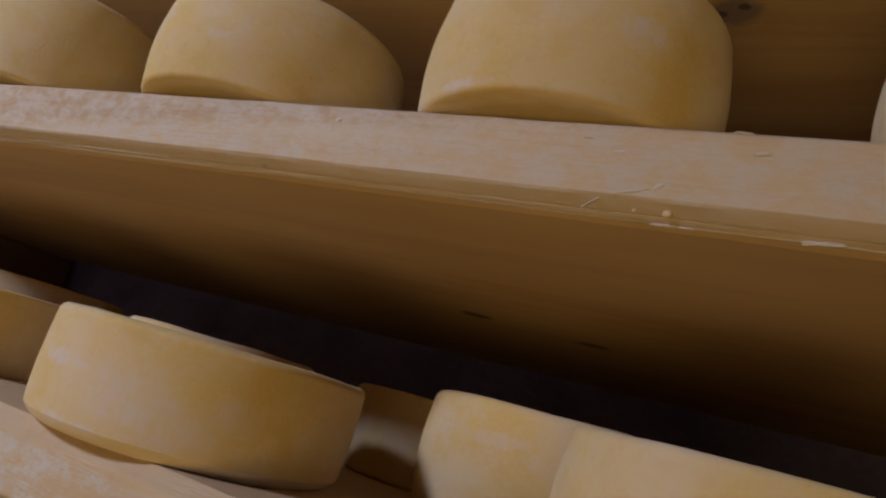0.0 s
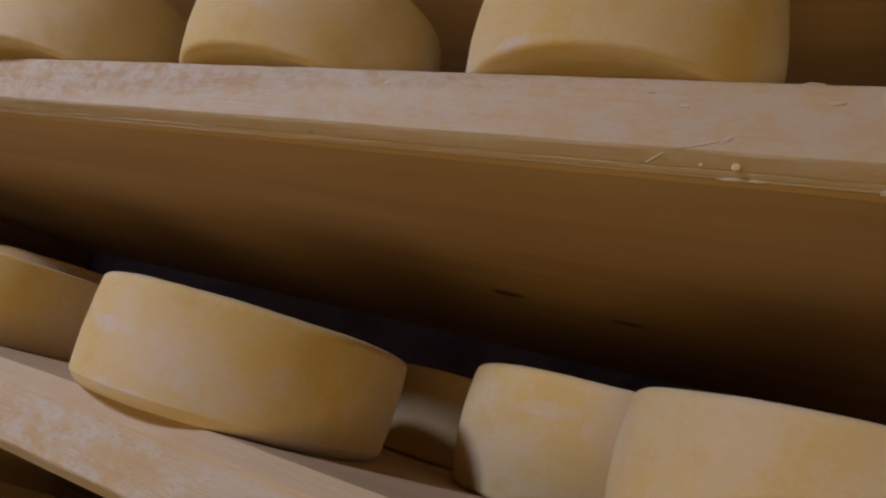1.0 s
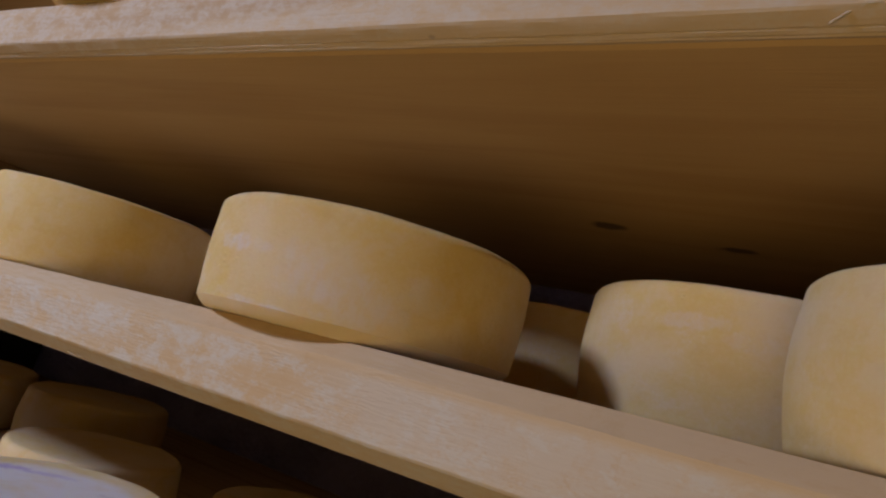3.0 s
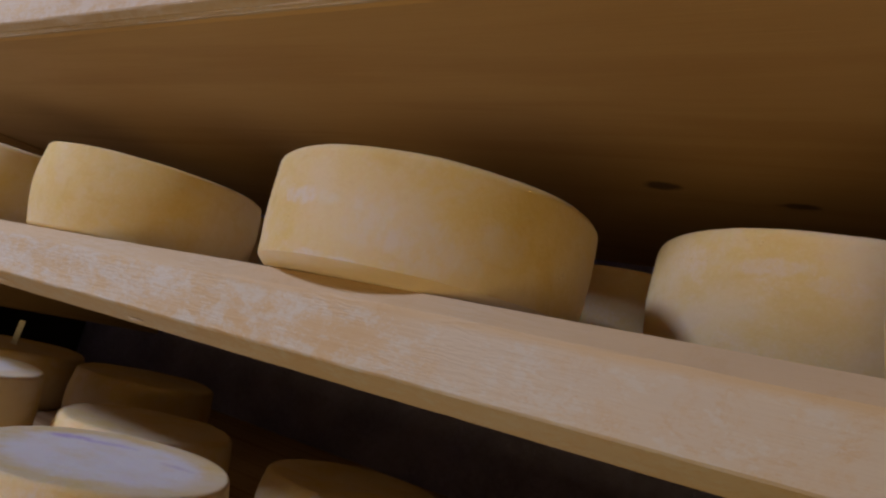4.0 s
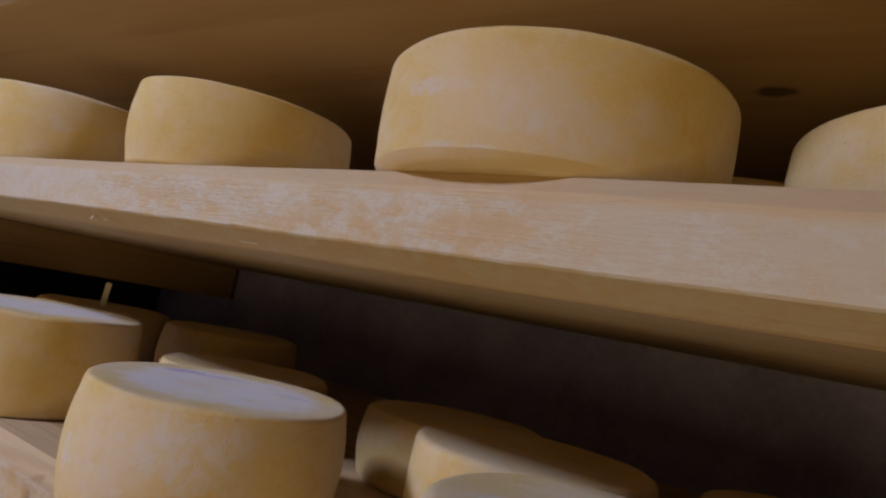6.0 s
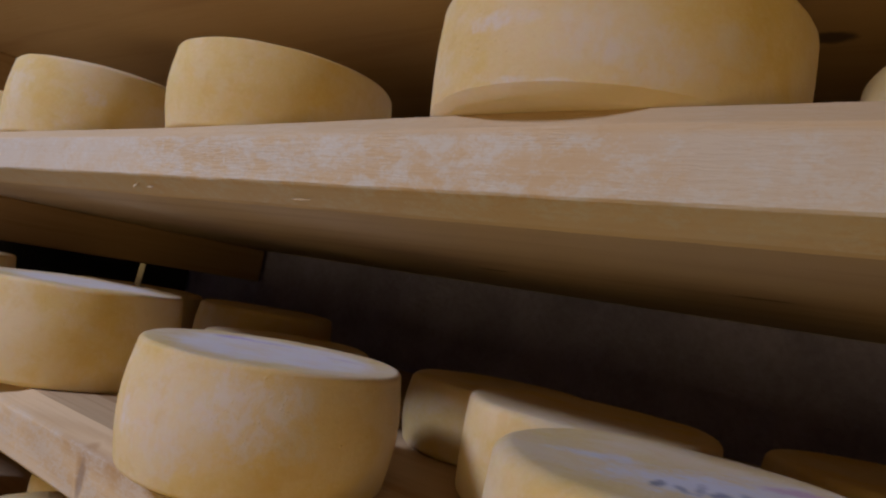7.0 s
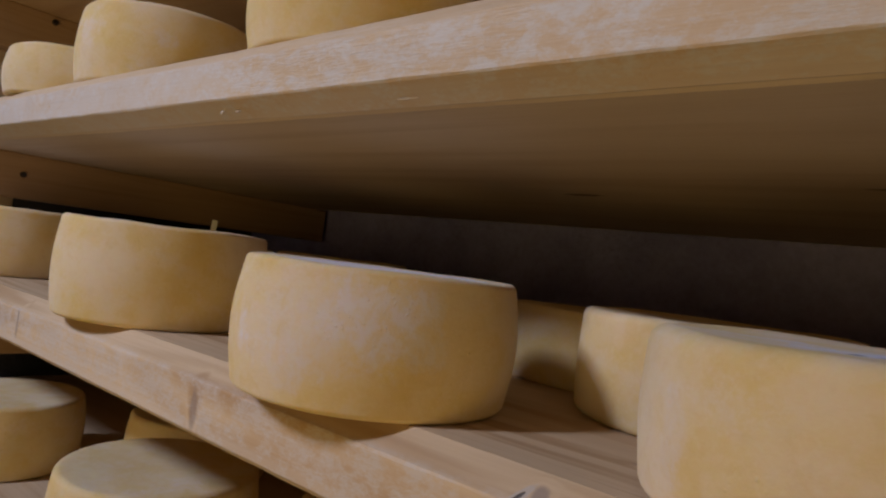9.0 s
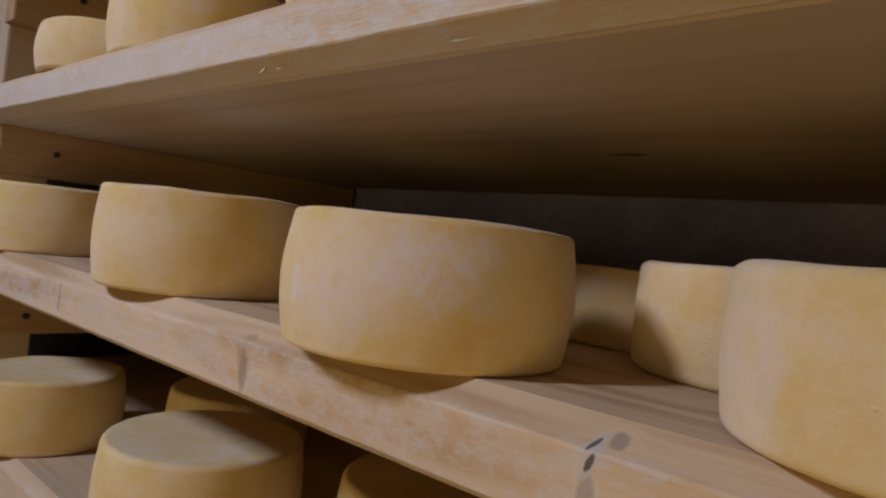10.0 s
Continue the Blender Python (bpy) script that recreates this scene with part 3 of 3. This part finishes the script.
for x, y, z, size, tilt in ((-0.128, 0.0125, -0.0520, (0.011, 0.0009, 0.0012), 0), (-0.337, 0.0095, -0.0500, (0.006, 0.0010, 0.0018), 30), (-0.318, 0.0110, -0.0510, (0.006, 0.0009, 0.0012), 0),
                            (-0.205, 0.0, -0.0290, (0.0016, 0.0006, 0.006), 0)):
    ob = part("drip", blob(size[0] * 0.8, size[1] * 0.5, size[2] * 0.6, x * 40, 0.7), CRUST, BOARDS["b"], "whitish dried whey on the edge")
    ob.matrix_basis = pose(x, y, z, 0, -tilt, 0)


NAILS = {"a": (0.130, -0.012), "b": (0.115, -0.036), "c": (0.095, -0.061)}      # depth and drop of the front nails


def rack():
    """A post at each end, with crossbeams that run from it into the wall and carry the boards."""
    root = tagged(new("shelf_rack"), "pine shelf rack of posts and nailed crossbeams", "rack")
    for side, face in ((-1, -1.12), (1, 1.42)):
        inner = face
        outer = face + side * 0.045
        post_out = outer + side * 0.075
        part("post", box(min(outer, post_out), 0.035, 0.0, max(outer, post_out), 0.120, 2.45, 0.004), WOOD_POST, root, smooth=False)
        for key in SHELVES:
            under = BASE + SHELVES[key][0] - SHELVES[key][6]
            a, b = sorted((inner, outer))
            beam = part("crossbeam", box(a, 0.028, under - (0.092 if key == "c" else 0.078), b, 0.79, under, 0.004), WOOD_BEAM, root, smooth=False)
            y, dz = NAILS.get(key, (0.118, -0.038))
            bm = bmesh.new()
            bmesh.ops.create_cone(bm, cap_ends=True, segments=14, radius1=0.0055, radius2=0.0042, depth=0.005, matrix=pose(inner - side * 0.0018, y, under + dz, 0, 90, 0))
            bmesh.ops.bevel(bm, geom=[e for e in bm.edges if e.is_manifold and e.calc_face_angle(0) > 1.0], offset=0.0007, segments=2, affect="EDGES")
            part("nail", bm, IRON, beam, "dark iron nail head")
    return root


rack()

# ---------------------------------------------------------------- the cheeses


def cheese_wheel(x, y, shelf, radius, height, material, label, belly=0.004, lip=0.007, foot=0.007, lean=0.0, cut=0.0, seed=0.0):
    """A pressed wheel: rounded rims, bellied side, faintly dished top, hand-made unevenness."""
    prof = []
    inset = max(foot, cut)
    for k in range(7):                                   # underside
        prof.append(((radius - inset) * k / 6, 0.0008 * (1 - k / 6)))
    for k in range(1, 7):                                # lower rim: rounded, or cut back flat with a small worn edge
        a = radians(90 * k / 6)
        if cut:
            prof.append((radius - inset + inset * (k / 6) ** 0.9, foot * (k / 6) ** 1.3))
        else:
            prof.append((radius - foot + foot * math.sin(a), foot - foot * math.cos(a)))
    for k in range(1, 16):                               # side
        s = k / 16
        z = foot + (height - foot - lip) * s
        prof.append((radius + belly * math.sin(math.pi * s) + lean * s, z))
    for k in range(0, 8):                                # upper rim
        a = radians(90 * k / 7)
        prof.append((radius + lean - lip + lip * math.cos(a), height - lip + lip * math.sin(a)))
    for k in range(1, 16):                               # top
        s = 1 - k / 16
        prof.append(((radius + lean - lip) * s, height - 0.0012 * (1 - s * s)))
    segs = 112
    bm = bmesh.new()
    low = bm.verts.new((0, 0, prof[0][1]))
    rings = []
    for r, z in prof[1:]:
        ring = []
        for i in range(segs):
            a = 2 * math.pi * i / segs
            p = Vector((math.cos(a), math.sin(a), z * 9))
            swell = 1 + 0.010 * noise.noise(Vector((p.x * 1.1, p.y * 1.1, seed))) + 0.0018 * noise.noise(Vector((p.x * 3, p.y * 3, seed + z * 30)))
            rr = r * swell + 0.0002 * noise.noise(Vector((p.x * 9, p.y * 9, z * 80 + seed)))
            zz = z + (0.0016 * noise.noise(Vector((p.x * 1.6, p.y * 1.6, seed + 5))) * z / height * r / radius + 0.0002 * noise.noise(Vector((p.x * r * 60, p.y * r * 60, seed))) * (z > 0.004))
            ring.append(bm.verts.new((p.x * rr, p.y * rr, zz)))
        rings.append(ring)
    cap = bm.verts.new((0, 0, height - 0.0012))
    for i in range(segs):
        j = (i + 1) % segs
        bm.faces.new((low, rings[0][j], rings[0][i]))
        for a, b in zip(rings, rings[1:]):
            bm.faces.new((a[i], a[j], b[j], b[i]))
        bm.faces.new((cap, rings[-1][i], rings[-1][j]))
    ob = part("cheese_wheel", bm, material)
    ob.matrix_world = pose(x, y, BASE + SHELVES[shelf][0] + board_rise(shelf, x) + 0.0002)
    return tagged(ob, label, "cheese", "cheese wheels on the rack")


FRONT_LABEL = "smooth yellow cheese wheel ripening on a pine board"
BLOOM_LABEL = "yellow cheese wheel with whitish bloom on its side"
WHITE_LABEL = "yellow cheese wheel with a pale mouldy top"
BACK_LABEL = "yellow cheese wheel in shadow behind the front row"
WHEELS = (
    # x, y, shelf, radius, height, material, label, extra
    (-0.270, 0.078, "a", 0.101, 0.102, RIND, FRONT_LABEL, {}),
    (0.016, 0.088, "a", 0.099, 0.089, RIND_SPOT, FRONT_LABEL, {}),
    (0.271, 0.081, "a", 0.0953, 0.095, RIND_CLOUD, BLOOM_LABEL, {}),
    (0.5525, 0.080, "a", 0.102, 0.090, RIND, FRONT_LABEL, {}),
    (-0.8586, 0.099, "b", 0.101, 0.068, RIND, FRONT_LABEL, {}),
    (-0.639, 0.108, "b", 0.102, 0.0935, RIND_BLOOM, BLOOM_LABEL, {}),
    (-0.2811, 0.1028, "b", 0.0965, 0.0755, RIND, FRONT_LABEL, dict(lean=0.0033, lip=0.0035)),
    (0.0471, 0.0972, "b", 0.1122, 0.0757, RIND_SMEAR, "broad low yellow cheese wheel with smeared white bloom", dict(belly=0.0012, lip=0.0062, foot=0.0074, lean=0.0018, cut=0.008)),
    (0.2817, 0.2496, "b", 0.1078, 0.0936, RIND_BLOOM, BLOOM_LABEL, dict(belly=0.0034, lip=0.0078, lean=0.0029)),
    (0.4192, 0.0864, "b", 0.0963, 0.0865, RIND, FRONT_LABEL, dict(lip=0.005)),
    (-0.102, 0.266, "b", 0.101, 0.086, RIND, BACK_LABEL, {}),
    (-0.467, 0.302, "b", 0.101, 0.098, RIND, BACK_LABEL, {}),
    (0.116, 0.395, "b", 0.103, 0.0865, RIND, BACK_LABEL, {}),
    (-1.005, 0.084, "c", 0.101, 0.101, RIND_WHITE, WHITE_LABEL, {}),
    (-0.5206, 0.0747, "c", 0.1031, 0.1005, RIND_WHITE, WHITE_LABEL, dict(belly=0.0038, lip=0.005)),
    (-0.1711, 0.0554, "c", 0.0976, 0.0892, RIND_PURPLE, "yellow cheese wheel with violet smudges on its white top", dict(lean=-0.0005, belly=0.0046, lip=0.0045, foot=0.005)),
    (0.130, 0.0803, "c", 0.0996, 0.082, RIND_STAMP, "yellow cheese wheel with a smudged stamp on top", dict(lip=0.010, belly=0.002, lean=0.002, foot=0.007)),
    (-0.128, 0.337, "c", 0.098, 0.0705, RIND, BACK_LABEL, {}),
    (0.0116, 0.2373, "c", 0.1007, 0.0797, RIND, BACK_LABEL, dict(belly=0.001)),
    (-0.368, 0.243, "c", 0.097, 0.072, RIND, BACK_LABEL, {}),
    (-0.609, 0.407, "c", 0.102, 0.088, RIND, BACK_LABEL, {}),
    (-0.835, 0.320, "c", 0.102, 0.085, RIND, BACK_LABEL, {}),
    (0.229, 0.330, "c", 0.100, 0.077, RIND, BACK_LABEL, {}),
    (-0.8874, 0.0636, "d", 0.0972, 0.0973, RIND_CREAM, "creamy yellow cheese wheel on the lower board", {}),
    (-0.4843, 0.0819, "d", 0.100, 0.1088, RIND_CREAM, "creamy yellow cheese wheel on the lower board", {}),
    (-0.730, 0.278, "d", 0.101, 0.087, RIND_CREAM, BACK_LABEL, {}),
    (-0.297, 0.245, "d", 0.101, 0.090, RIND_CREAM, "creamy yellow cheese wheel on the lower board", {}),
)
for number, (x, y, shelf, radius, height, mat, label, extra) in enumerate(WHEELS):
    cheese_wheel(x, y, shelf, radius, height, mat, label, seed=number * 3.7, **{"foot": 0.005 if shelf in "ab" else 0.006, **extra})


def marker_peg(x, y, z):
    """A small white plastic marker standing on a wheel."""
    bm = box(-0.005, -0.0012, 0.0, 0.005, 0.0012, 0.045, 0.001)
    ob = part("marker_peg", bm, PLASTIC, smooth=False)
    ob.matrix_world = pose(x, y, z, 0, 4, 30)
    return tagged(ob, "small white plastic marker standing on a cheese", "marker")


marker_peg(-0.83, 0.31, BASE + SHELVES["c"][0] + 0.0787)
